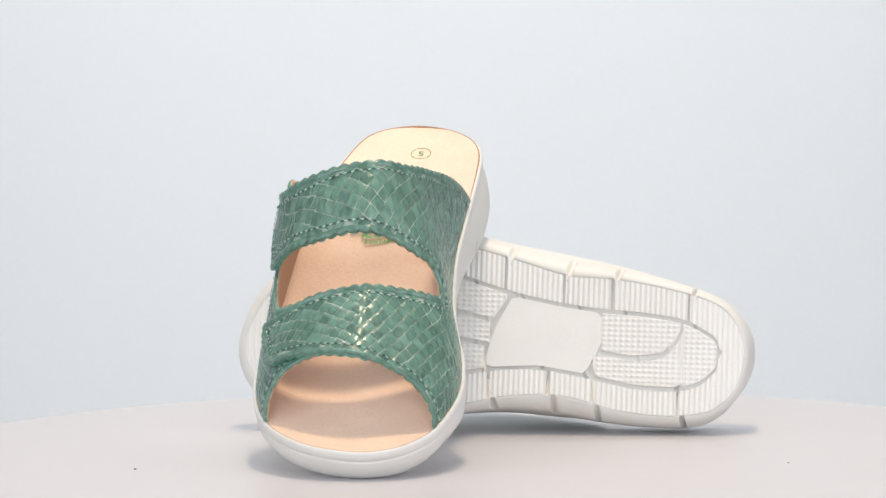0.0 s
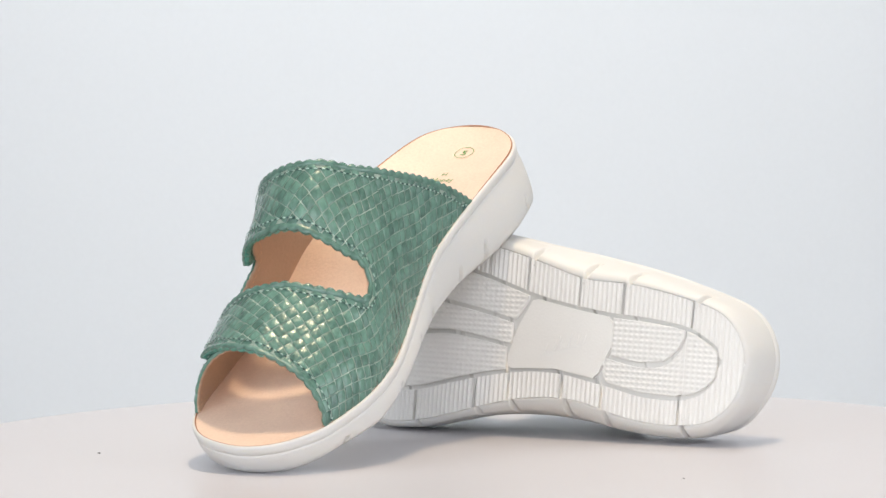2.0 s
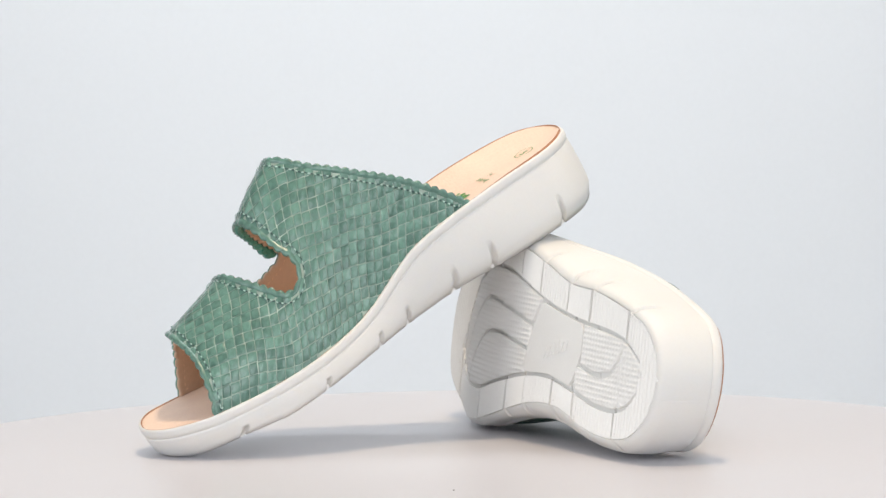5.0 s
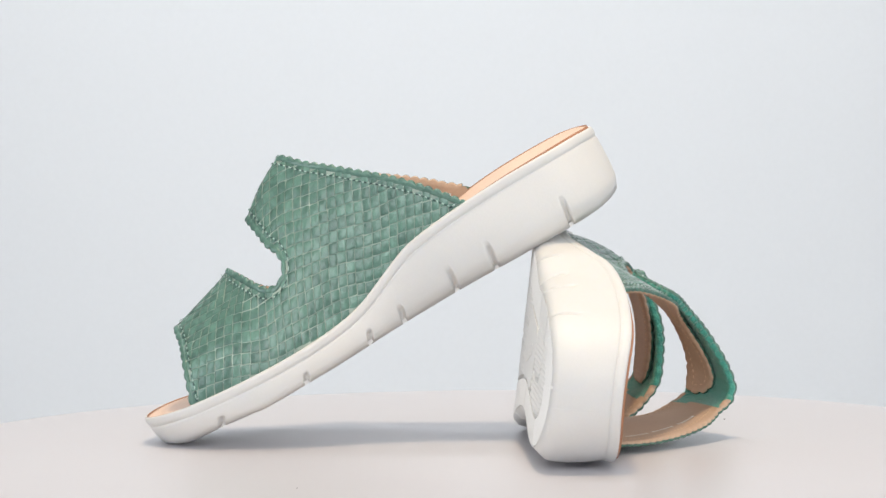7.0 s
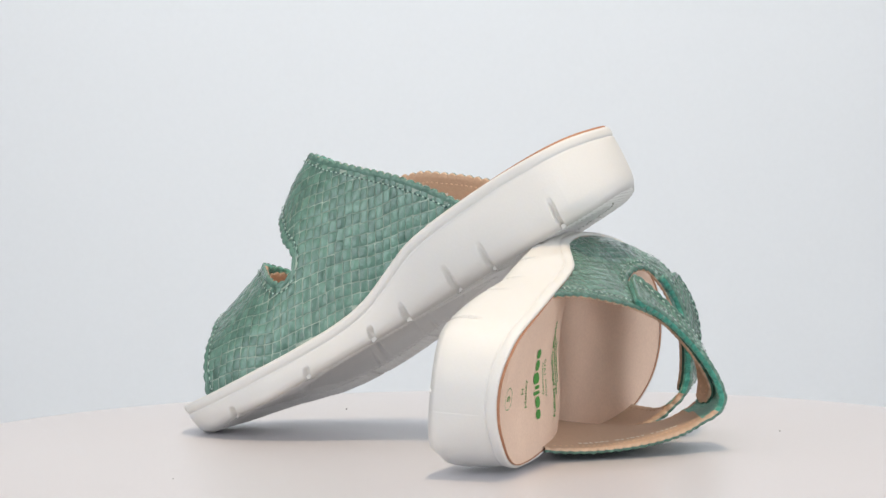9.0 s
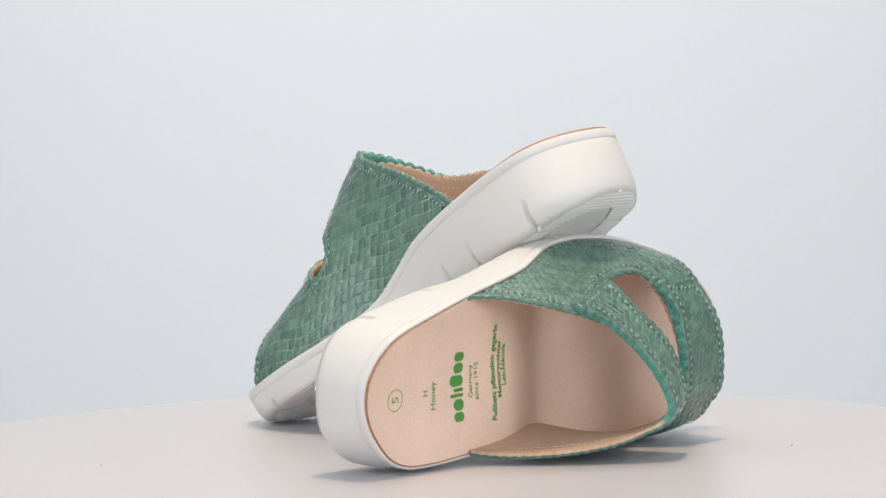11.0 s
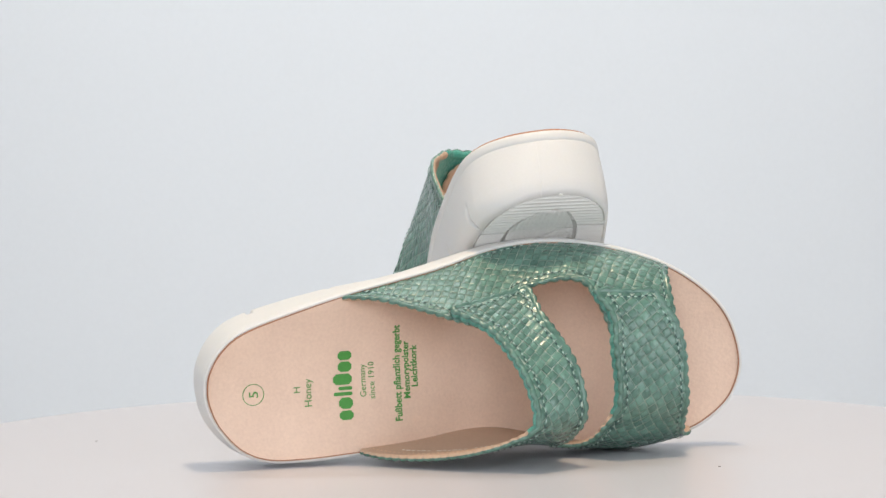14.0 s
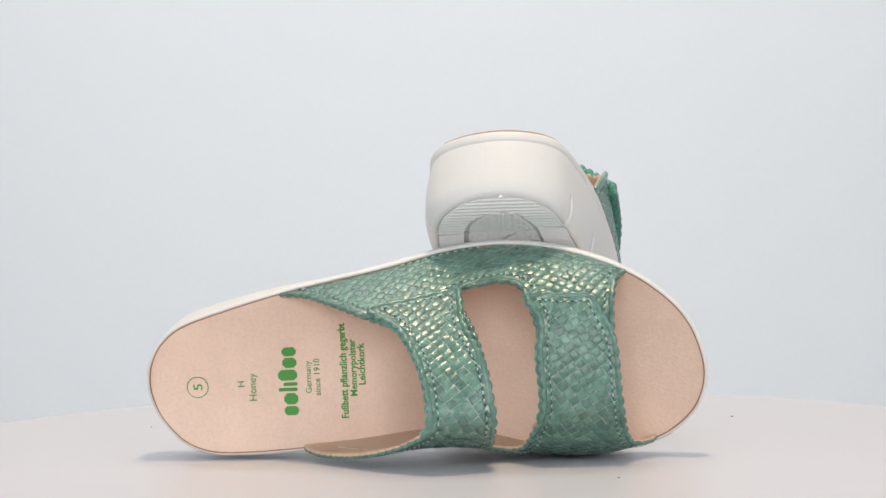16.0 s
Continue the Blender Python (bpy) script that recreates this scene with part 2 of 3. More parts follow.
def build_sole(root, s):
    """The moulded body: side wall with lip, groove and notches, closed below by the groove floor."""
    f, r = foot_line, rim_line
    zt, zb = top_z(r[:, 0]), bottom_z(f[:, 0])
    rows = []

    def ring(g, z, inset=0.0):
        xy = f + (r - f) * g - rim_out * np.broadcast_to(inset, (RING,))[:, None]
        rows.append(np.column_stack([xy, z]))

    h = zt - zb
    ring(0, zb + 1.6, 1.2), ring(0, zb + 0.4, 0.5), ring(0.02, zb, 0.0)
    for k in range(1, 11):
        q = k / 11
        swell = (1 - q ** 2.2) * min(1, q * 5) * np.where(r[:, 1] > 5, np.interp(r[:, 0], [0, 25, 80, 120, 200, 261], [1.2, 4.2, 4.0, 2.0, 1.0, 1.0]), np.interp(r[:, 0], [0, 25, 60, 261], [1.0, 1.2, 1.0, 1.0]))
        ring(0.06 + 0.9 * q ** 0.55, zb + 0.6 + (h - 7.0) * q, -swell)
    ring(0.96, zt - 6.0), ring(0.97, zt - 5.5, 0.1), ring(0.97, zt - 5.2, 0.45), ring(0.97, zt - 4.8, 0.45), ring(0.98, zt - 4.5, 0.1)
    ring(1.0, zt - 3.6, -0.1), ring(1.0, zt - 2.2, -0.2), ring(1.0, zt - 0.9, -0.05), ring(1.0, zt - 0.25, 0.3), ring(1.0, zt, 0.8), ring(1.0, zt - 0.1, 1.3), ring(1.0, zt - 0.8, 1.6), ring(1.0, zt - 4, 1.8)
    rows = np.array(rows)
    # slots moulded into the wall
    for xs, inner in ((NOTCH_IN, True), (NOTCH_OUT, False)):
        for x0 in xs:
            side = (r[:, 1] > 0) == inner
            for q in range(1, 11):
                hh = (q / 11)
                reach = 0.40 if 60 < x0 < 140 or x0 < 40 else 0.48
                if hh > reach:
                    continue
                d = np.abs(rows[q + 2][:, 0] - (x0 - 4.5 * hh))
                depth = np.where(side, np.clip(3.0 - d / 0.5, 0, 1), 0) * 3.2 * (1 if hh < reach * 0.8 else 0.6)
                rows[q + 2][:, :2] -= rim_out * depth[:, None]
            d = np.abs(rows[2][:, 0] - x0)
            for q in (1, 2):
                depth = np.where(side, np.clip(2.9 - d / 0.5, 0, 1), 0) * 3.2
                rows[q][:, :2] -= rim_out * depth[:, None]
    verts = rows.reshape(-1, 3)
    faces = []
    m = len(rows)
    for i in range(m - 1):
        for k in range(RING):
            k2 = (k + 1) % RING
            faces.append((i * RING + k, i * RING + k2, (i + 1) * RING + k2, (i + 1) * RING + k))
    for k in range(RING // 2):
        a, b, c, d = k, (k + 1), (RING - k - 1) % RING, (RING - k) % RING
        quad = [a, b, c, d]
        quad = [q for i, q in enumerate(quad) if q not in quad[:i]]
        if len(quad) > 2:
            faces.append(quad[::-1])
    v = local(verts, s)
    floor = [int(i >= (m - 1) * RING) for i in range(len(faces))]
    sole = part("sole", mesh("sole", v, faces, [M_SOLE, M_GROOVE_SHADE], index=floor, flip=s > 0), root, "thick white moulded rubber wedge sole")
    return sole


def strip(xs, lo, hi, height, columns, verts, faces, wall=1.9):
    """A raised field between two lines over x, with side walls, added to verts and faces."""
    xs = np.asarray(xs, float)
    base, n = len(verts), columns
    for i, x in enumerate(xs):
        a, b = float(lo(x)), float(hi(x))
        if b < a:
            a = b = (a + b) / 2
        ys = np.linspace(a, b, n)
        zz = height(np.full(n, x), ys)
        zb = float(bottom_z(x))
        low = 0 < i < len(xs) - 1
        verts.append((x, a, zb + wall))
        for y, z in zip(ys, zz):
            verts.append((x, y, z if low else zb + wall))
        verts.append((x, b, zb + wall))
    w = n + 2
    for i in range(len(xs) - 1):
        for j in range(w - 1):
            q = base + i * w + j
            faces.append((q, q + 1, q + w + 1, q + w))


def rib_height(x, y):
    return bottom_z(x) - 0.3 + 0.68 * (1 + np.cos(2 * np.pi * x / 2.55)) * 0.5


def bump_height(x, y):
    u, v = x / 2.9, y / 2.5
    d = np.cos(2 * np.pi * (u * 0.5 + v * 0.5)) * np.cos(2 * np.pi * (u * 0.5 - v * 0.5))
    return bottom_z(x) + 0.15 - 0.45 * np.clip(d, -0.15, 1)


def flat_height(x, y):
    return bottom_z(x) - 0.15 + 0 * y


def shift(fn, d):
    return lambda x: fn(x) + d


def spread(a, b, step):
    m = np.arange(a, b, step)
    return np.concatenate([[a, a + 0.02], m[1:], [b - 0.02, b]])


def build_tread(root, sole, s):
    """Ribbed blocks round the edge, studded fields within, and a plain plate in the waist."""
    G = 1.1

    def block(name, pieces, height, columns, step, label="", smooth=False):
        verts, faces = [], []
        for a, b, lo, hi in pieces:
            strip(spread(a, b, step), lo, hi, height, columns, verts, faces)
        v = local(verts, s)
        part(name, mesh(name, v, faces, M_TREAD_LIT, smooth, flip=s > 0), sole, label)

    E = 0.8
    block("heel_block", [(3.6, 15, shift(foot_out, E), shift(foot_in, -E)), (15, NOTCH_OUT[0] + 2, shift(foot_out, E), shift(lat_groove, -G)), (15, NOTCH_IN[0] + 2, shift(med_groove, G), shift(foot_in, -E))], rib_height, 3, 0.64, "white ribbed heel tread")
    for i in range(6):
        a, b = NOTCH_OUT[i] + 3, NOTCH_OUT[i + 1] + 1.5
        block("tread_block", [(a, b, shift(foot_out, E), shift(lat_groove, -G))], rib_height, 3, 0.64)
        a, b = NOTCH_IN[i] + 3, NOTCH_IN[i + 1] + 1.5
        block("tread_block", [(a, b, shift(med_groove, G), shift(foot_in, -E))], rib_height, 3, 0.64)
    block("toe_block", [(227, 233, shift(foot_out, E), shift(lat_groove, -G)), (231, 233, shift(med_groove, G), shift(foot_in, -E)), (233, 255, shift(foot_out, E), shift(foot_in, -E))], rib_height, 3, 0.64, "white ribbed toe tread")
    plate_out = line([(72, -10), (74.5, -20), (76, -20.5), (95, -23), (117, -27), (119, -26), (126, -13), (130, -2), (131, 6)])
    plate_in = line([(72, -10), (76, -2), (81, 9), (83, 9.5), (105, 6.3), (128, 7.7), (131, 6.5)])
    block("waist_plate", [(74, 130.5, plate_out, plate_in)], flat_height, 3, 3.0, "smooth plate in the waist of the sole")
    block("studded_field", [(17.5, 34, shift(lat_groove, G), shift(med_groove, -G)), (34, 78, shift(heel_curl, G), line([(34, 13.5), (38, 14.9), (57, 14.4), (76, 10.8), (78, 6)]))], bump_height, 56, 0.5, "field of small round studs", smooth=True)
    block("studded_field", [(35.5, 74, shift(lat_groove, G), line([(35.5, -13), (38, -8), (45, -1.3), (59, 0.3), (74, -2)]))], bump_height, 40, 0.5, smooth=True)
    block("studded_field", [(121.5, 226, shift(lat_groove, G), lambda x: front_one(x) - G if x > 128 else np.interp(x, [121, 128], [-27, -16]))], bump_height, 46, 0.55, smooth=True)
    block("studded_field", [(129.5, 222, shift(front_one, G), lambda x: min(front_two(x), med_groove(x)) - G)], bump_height, 40, 0.55, smooth=True)
    block("studded_field", [(132, 212, shift(front_two, G), shift(med_groove, -G))], bump_height, 52, 0.55, smooth=True)
    # raised mark on the plate, as plain shapes
    verts, faces = [], []
    for k, (w, h) in enumerate(MARK):
        i = len(verts)
        for a in (MARK_AT[k], MARK_AT[k] + w):
            for up_ in (0.0, h):
                x, y = 113.0 - a * 1.1 - 0.27 * up_, 0.0 - a * 0.30 - up_
                verts += [(x, y, -0.15), (x, y, -0.55)]
        faces += [(i + 1, i + 3, i + 7, i + 5), (i, i + 1, i + 5, i + 4), (i + 2, i + 6, i + 7, i + 3), (i, i + 2, i + 3, i + 1), (i + 4, i + 5, i + 7, i + 6)]
    v = local(verts, s)
    part("raised_mark", mesh("raised_mark", v, faces, M_TREAD_LIT, smooth=False, flip=s > 0), sole)


MARK = [(2.7, 5), (3, 5), (0.9, 7), (0.9, 5), (3, 7), (3, 5), (2.6, 5)]
MARK_AT = [0, 3.7, 7.6, 9.4, 11.2, 15.1, 19]


def build_bed(root, s):
    n, cols = RING // 2, 26
    c = rim_line - rim_out * 1.75
    verts, faces = [], []
    for k in range(n + 1):
        a, b = c[k % RING], c[(RING - k) % RING]
        for j in range(cols):
            p = a + (b - a) * j / (cols - 1)
            verts.append((p[0], p[1], bed_z(p[0], p[1])))
    for k in range(n):
        for j in range(cols - 1):
            q = k * cols + j
            faces.append((q, q + 1, q + cols + 1, q + cols))
    v = local(verts, s)
    bed = part("footbed", mesh("footbed", v, faces, M_BED, flip=s < 0), root, "smooth natural tan leather footbed")
    # thin brown cut edge round the footbed
    proud = np.interp(rim_line[:, 0], [0, 25, 70], [1.3, 1.0, 0])
    rows = [np.column_stack([rim_line - rim_out * i, top_z(rim_line[:, 0]) + z + proud * p]) for i, z, p in ((1.35, -0.9, 0), (1.4, -0.2, 0.9), (1.6, -0.1, 1), (1.95, -0.75, 1))]
    verts = np.array(rows).reshape(-1, 3)
    faces = [(i * RING + k, i * RING + (k + 1) % RING, (i + 1) * RING + (k + 1) % RING, (i + 1) * RING + k) for i in range(3) for k in range(RING)]
    v = local(verts, s)
    part("footbed_edge", mesh("footbed_edge", v, faces, M_EDGE, flip=s > 0), bed, "brown cut leather edge")
    return bed


def print_text(bed, s, body, x, y, width, height, bold=0.0, name="lettering"):
    """Letters on the footbed; x, y: the foot of the line and its middle, as worn (y to the wearer's left)."""
    cu = bpy.data.curves.new(name, "FONT")
    cu.body, cu.align_x, cu.size = body, "LEFT", 1.0
    cu.resolution_u, cu.offset = 3, bold
    tmp = bpy.data.objects.new("tmp", cu)
    me = bpy.data.meshes.new_from_object(tmp)
    bpy.data.objects.remove(tmp), bpy.data.curves.remove(cu)
    co = np.array([v.co for v in me.vertices])
    lo, hi = co.min(0), co.max(0)
    bm = bmesh.new()
    bm.from_mesh(me)
    bmesh.ops.triangulate(bm, faces=bm.faces)
    for v in bm.verts:
        yy = y - width / 2 + (v.co.x - lo[0]) / (hi[0] - lo[0]) * width
        xx = x - v.co.y / 0.72 * height
        v.co = (xx / 1000, yy / 1000, (float(bed_z(xx, yy * s)) + 0.22) / 1000)
    bm.normal_update()
    bm.to_mesh(me), bm.free()
    me.materials.clear()
    me.materials.append(M_INK)
    part(name, me, bed, "green printed lettering")


def build_print(bed, s):
    print_text(bed, s, "5", 25.6, 0.0, 2.9, 4.4)
    print_text(bed, s, "H", 45.4, -s * 0.6, 2.6, 3.2)
    print_text(bed, s, "Honey", 50.8, s * 1.0, 12.8, 3.6)
    print_text(bed, s, "Germany", 76.8, s * -2.6, 15.0, 3.0)
    print_text(bed, s, "since 1910", 81.0, s * -2.4, 17.0, 3.0)
    print_text(bed, s, "Fußbett pflanzlich gegerbt", 93.6, s * -5.0, 44.5, 3.4, 0.025)
    print_text(bed, s, "Memorypolster", 98.0, s * -6.0, 26.5, 3.2, 0.025)
    print_text(bed, s, "Leichtkork", 102.0, s * -7.5, 19.5, 3.2, 0.025)
    # ring round the size
    verts, faces = [], []
    n = 48
    for k in range(n):
        for r in (4.75, 5.1):
            x, y = 23.4 + r * math.cos(2 * math.pi * k / n), r * math.sin(2 * math.pi * k / n)
            verts.append((x, y, bed_z(x, y) + 0.25))
    for k in range(n):
        a, b = 2 * k, 2 * ((k + 1) % n)
        faces.append((a, a + 1, b + 1, b))
    v = np.array(verts) / 1000
    part("size_ring", mesh("size_ring", v, faces, M_INK), bed, "thin green printed ring")
    # the maker's mark, as plain shapes
    y = -16.0
    for w, h, gap in LOGO:
        c = 0.30 * min(w, h)
        verts = []
        for yy, u in [(y + c, 0), (y + w - c, 0), (y + w, c), (y + w, h - c), (y + w - c, h), (y + c, h), (y, h - c), (y, c)]:
            xx, y0 = 70.3 - u, yy - s * 1.2
            verts.append((xx, y0, bed_z(xx, y0 * s) + 0.25))
        part("printed_mark", mesh("printed_mark", np.array(verts) / 1000, [tuple(range(8))], M_INK, smooth=False), bed)
        y += w + gap


LOGO = [(4.2, 6.6, 0.8), (5.2, 6.6, 0.9), (1.6, 9, 0.9), (1.6, 6.6, 0.9), (5.0, 9, 0.9), (4.8, 6.6, 0.8), (4.2, 6.6, 0)]

# ---- the woven upper ----
crest_z = smooth_line([(55, 136), (70, 128), (96, 117), (118, 107), (139, 97), (153, 89.5), (167, 78.5), (178, 69), (189, 61), (205, 55.5), (225, 49.5), (245, 44)])


class Upper:
    """The curved surface of the vamp over (x, b): b runs round the foot in millimetres from the crest, positive to the inner side."""

    def __init__(self, crest_y, bulge_in, bulge_out, rest=None, raised=0.0):
        self.x0, self.x1, self.dx, self.b1 = 56.0, 244.0, 2.0, 150.0
        xs = np.arange(self.x0, self.x1 + 0.1, self.dx)
        bs = np.arange(-self.b1, self.b1 + 0.1, 1.0)
        sv = np.linspace(-1, 1, 241)
        self.grid, self.xs, self.bs, self.sv, self.arcs = np.zeros((len(xs), len(bs), 3)), xs, bs, sv, []
        for i, x in enumerate(xs):
            zb, zc, yc = float(top_z(x)) - 2.8, float(crest_z(x)) + raised, crest_y
            ym, yl = float(rim_in(x)) - 1.5, float(rim_outer(x)) + 1.5
            ph = np.abs(sv) * np.pi / 2
            nn = np.where(sv > 0, np.interp(x, *bulge_in), np.interp(x, *bulge_out))
            side = np.where(sv > 0, ym - yc, yl - yc)
            y = yc + side * np.sin(ph) ** (2 / nn)
            z = zb + (zc - zb) * np.maximum(np.cos(ph), 0) ** (2 / nn)
            near = np.clip(1.25 - np.abs(sv) / 0.36, 0, 1)
            for _ in range(2):
                round_ = np.convolve(np.pad(z, 14, mode="edge"), np.ones(29) / 29, "valid")
                z = z + (round_ - z) * near
            if rest:
                y = np.minimum(y, rest[0] + rest[1] * x + rest[2] * (z + toe_spring(x)))
            d = np.hypot(np.diff(y), np.diff(z))
            arc = np.concatenate([[0], np.cumsum(d)])
            arc -= arc[120]
            self.arcs.append(arc)
            self.grid[i, :, 0] = x
            self.grid[i, :, 1] = np.interp(bs, arc, y)
            self.grid[i, :, 2] = np.interp(bs, arc, z)

    def b_of(self, x, s):
        i = (np.clip(x, self.x0, self.x1) - self.x0) / self.dx
        j = int(min(i, len(self.xs) - 2))
        f = i - j
        return (1 - f) * np.interp(s, self.sv, self.arcs[j]) + f * np.interp(s, self.sv, self.arcs[j + 1])

    def s_of(self, p):
        out = np.zeros(len(p))
        for k, (x, b) in enumerate(p):
            j = int(np.clip(round((x - self.x0) / self.dx), 0, len(self.xs) - 1))
            out[k] = np.interp(b, self.arcs[j], self.sv)
        return out

    def raw(self, p):
        u = np.clip((p[:, 0] - self.x0) / self.dx, 0, len(self.xs) - 1.001)
        v = np.clip(p[:, 1] + self.b1, 0, len(self.bs) - 1.001)
        i, j = u.astype(int), v.astype(int)
        f, g = (u - i)[:, None], (v - j)[:, None]
        G = self.grid
        return (1 - f) * (1 - g) * G[i, j] + f * (1 - g) * G[i + 1, j] + (1 - f) * g * G[i, j + 1] + f * g * G[i + 1, j + 1]

    def at(self, p, off):
        p = np.asarray(p, float)
        e = np.array([2.5, 0]), np.array([0, 2.5])
        tx, tb = self.raw(p + e[0]) - self.raw(p - e[0]), self.raw(p + e[1]) - self.raw(p - e[1])
        n = np.cross(tx, tb)
        l = np.linalg.norm(n, axis=1)
        n = n / np.maximum(l, 1e-6)[:, None]
        flat = l < 0.5
        n[flat] = (0, 0.7, 0.7)
        return self.raw(p) + n * np.asarray(off)[:, None] if np.ndim(off) else self.raw(p) + n * off


def inside(p, poly):
    x, y = p[:, 0], p[:, 1]
    r = np.zeros(len(p), bool)
    a, b = poly, np.roll(poly, -1, 0)
    for (x0, y0), (x1, y1) in zip(a, b):
        if y0 == y1:
            continue
        c = ((y0 > y) != (y1 > y)) & (x < (x1 - x0) * (y - y0) / (y1 - y0) + x0)
        r ^= c
    return r


def nearest(p, poly):
    """For each point the closest place on the outline."""
    best, dist = p.copy(), np.full(len(p), 1e9)
    for a, b in zip(poly, np.roll(poly, -1, 0)):
        d = b - a
        t = np.clip(((p - a) @ d) / max(d @ d, 1e-9), 0, 1)
        q = a + t[:, None] * d
        e = np.hypot(*(p - q).T)
        m = e < dist
        best[m], dist[m] = q[m], e[m]
    return best, dist


def outline(up, controls, count=300):
    """Controls (x, q) become a smooth closed outline over (x, b). q from 0 to 1: from the crest to the inner base; from 0 to -1: from the crest towards the outer base; below -2: that many millimetres, less two, up from the outer base."""
    pts = []
    for x, q in controls:
        base = up.b_of(x, -1)
        pts.append((x, up.b_of(x, q) if q >= 0 else base * -q if q > -2 else base - (q + 2)))
    c = spline(pts, count)
    for k, (x, v) in enumerate(c):
        c[k, 1] = np.clip(v, up.b_of(x, -1), up.b_of(x, 1))
    return c


def inner_panel(rear, mid, third, front, back=0.0):
    """The inner side with its two straps; the four numbers say how far above the outer base the strap ends lie."""
    pts = [(74, 1), (79, 0.89), (96, 0.72), (118, 0.51), (130, 0.34), (137, 0.15), (139.5, 0), (137, -0.2), (129, -0.42), (118, -2 - rear - 14), (109, -2 - rear - 4), (109.5, -2 - rear), (120, -2 - rear * 0.6 - mid * 0.4), (145, -2 - mid), (150, -2 - mid - 3), (157, -0.42), (165, -0.2), (167.5, 0), (168, 0.25), (167, 0.42), (164.5, 0.52),
            (165, 0.60), (170, 0.635), (176, 0.60), (181, 0.48), (186, 0.25), (189, 0), (188, -0.22), (184.5, -2 - third - 12), (179, -2 - third - 4), (180, -2 - third), (195, -2 - third * 0.5 - front * 0.5), (208, -2 - front), (212, -2 - front - 4), (219, -2 - front - 16), (225.5, 0), (228, 0.35), (231, 0.6), (233, 0.8), (235, 1), (220, 1), (180, 1), (140, 1), (100, 1)]
    return [(x - back * (1 if abs(q) < 0.7 else 0.0 if q < -2 else 0), q) for x, q in pts]


OUTER_PANEL = [(65, -1), (80, -15), (92, -27), (108, -42), (134, -0.38), (147, 0.0), (154, 0.14), (161, 0.12), (163, 0.0), (160, -0.25), (152, -54), (145, -42), (147, -37.5), (160, -36.5), (173, -38.5), (180, -45), (187, -0.25), (193, 0.1), (205, 0.16), (216, 0.12), (220, -0.05),
               (219, -0.5), (221, -18), (224, -1), (200, -1), (160, -1), (120, -1), (90, -1)]


def lift(up, p, overlap):
    """The strap rides over the tongue beneath it."""
    if not overlap:
        return np.zeros(len(p))
    s = up.s_of(p)
    return np.clip((0.30 - s) / 0.22, 0, 1) * 3.4


def weave(up, poly, overlap, angle, pitch, seed):
    """Flat leather strips woven over and under: one small pillow for each crossing."""
    rnd = np.random.RandomState(seed)
    ca, sa = math.cos(angle), math.sin(angle)
    lo, hi = poly.min(0), poly.max(0)
    mid, reach = (lo + hi) / 2, int(np.hypot(*(hi - lo)) / pitch / 2) + 2
    cells = []
    for i in range(-reach, reach + 1):
        for j in range(-reach, reach + 1):
            cells.append((i, j))
    cells = np.array(cells)
    skew = 0.25 * np.sin(cells * 0.9 + seed)
    cen = (cells + skew[:, ::-1] * 0.35) * pitch
    cen = np.stack([1.04 * (ca * cen[:, 0] - sa * cen[:, 1]), sa * cen[:, 0] + ca * cen[:, 1]], 1) + mid
    near, dist = nearest(cen, poly)
    ok = inside(cen, poly) & (dist > 1.0)
    cells, cen = cells[ok], cen[ok]
    g = np.array([-1, -0.86, -0.45, 0, 0.45, 0.86, 1.0])
    n = len(g)
    P, Q = [a.ravel() for a in np.meshgrid(g, g, indexing="ij")]
    verts, offs, faces = [], [], []
    quad = [(a * n + b, a * n + b + 1, (a + 1) * n + b + 1, (a + 1) * n + b) for a in range(n - 1) for b in range(n - 1)]
    for (i, j), c in zip(cells, cen):
        warp = (i + j) % 2 == 0
        along, across = (P, Q) if warp else (Q, P)
        h = 0.10 + 0.24 * np.cos(along * 1.4) - 0.16 * np.clip(np.abs(across) - 0.8, 0, 1) / 0.2
        tilt = rnd.uniform(-0.10, 0.10) * along + rnd.uniform(-0.11, 0.11) * across
        wide, long_ = 0.5 * pitch * rnd.uniform(0.86, 0.93), 0.5 * pitch * rnd.uniform(0.91, 0.97)
        dx, dy = (P * long_, Q * wide) if warp else (P * wide, Q * long_)
        spin = rnd.uniform(-0.05, 0.05)
        dx, dy = dx - spin * dy, dy + spin * dx
        base = len(verts) * n * n
        verts.append(np.stack([c[0] + 1.04 * (ca * dx - sa * dy), c[1] + sa * dx + ca * dy], 1))
        offs.append(h + tilt)
        faces += [tuple(base + q for q in f) for f in quad]
    p, o = np.concatenate(verts), np.concatenate(offs)
    bad = ~inside(p, poly)
    near, _ = nearest(p[bad], poly)
    p[bad] = near
    o[bad] = -0.1
    return up.at(p, o + lift(up, p, overlap)), faces


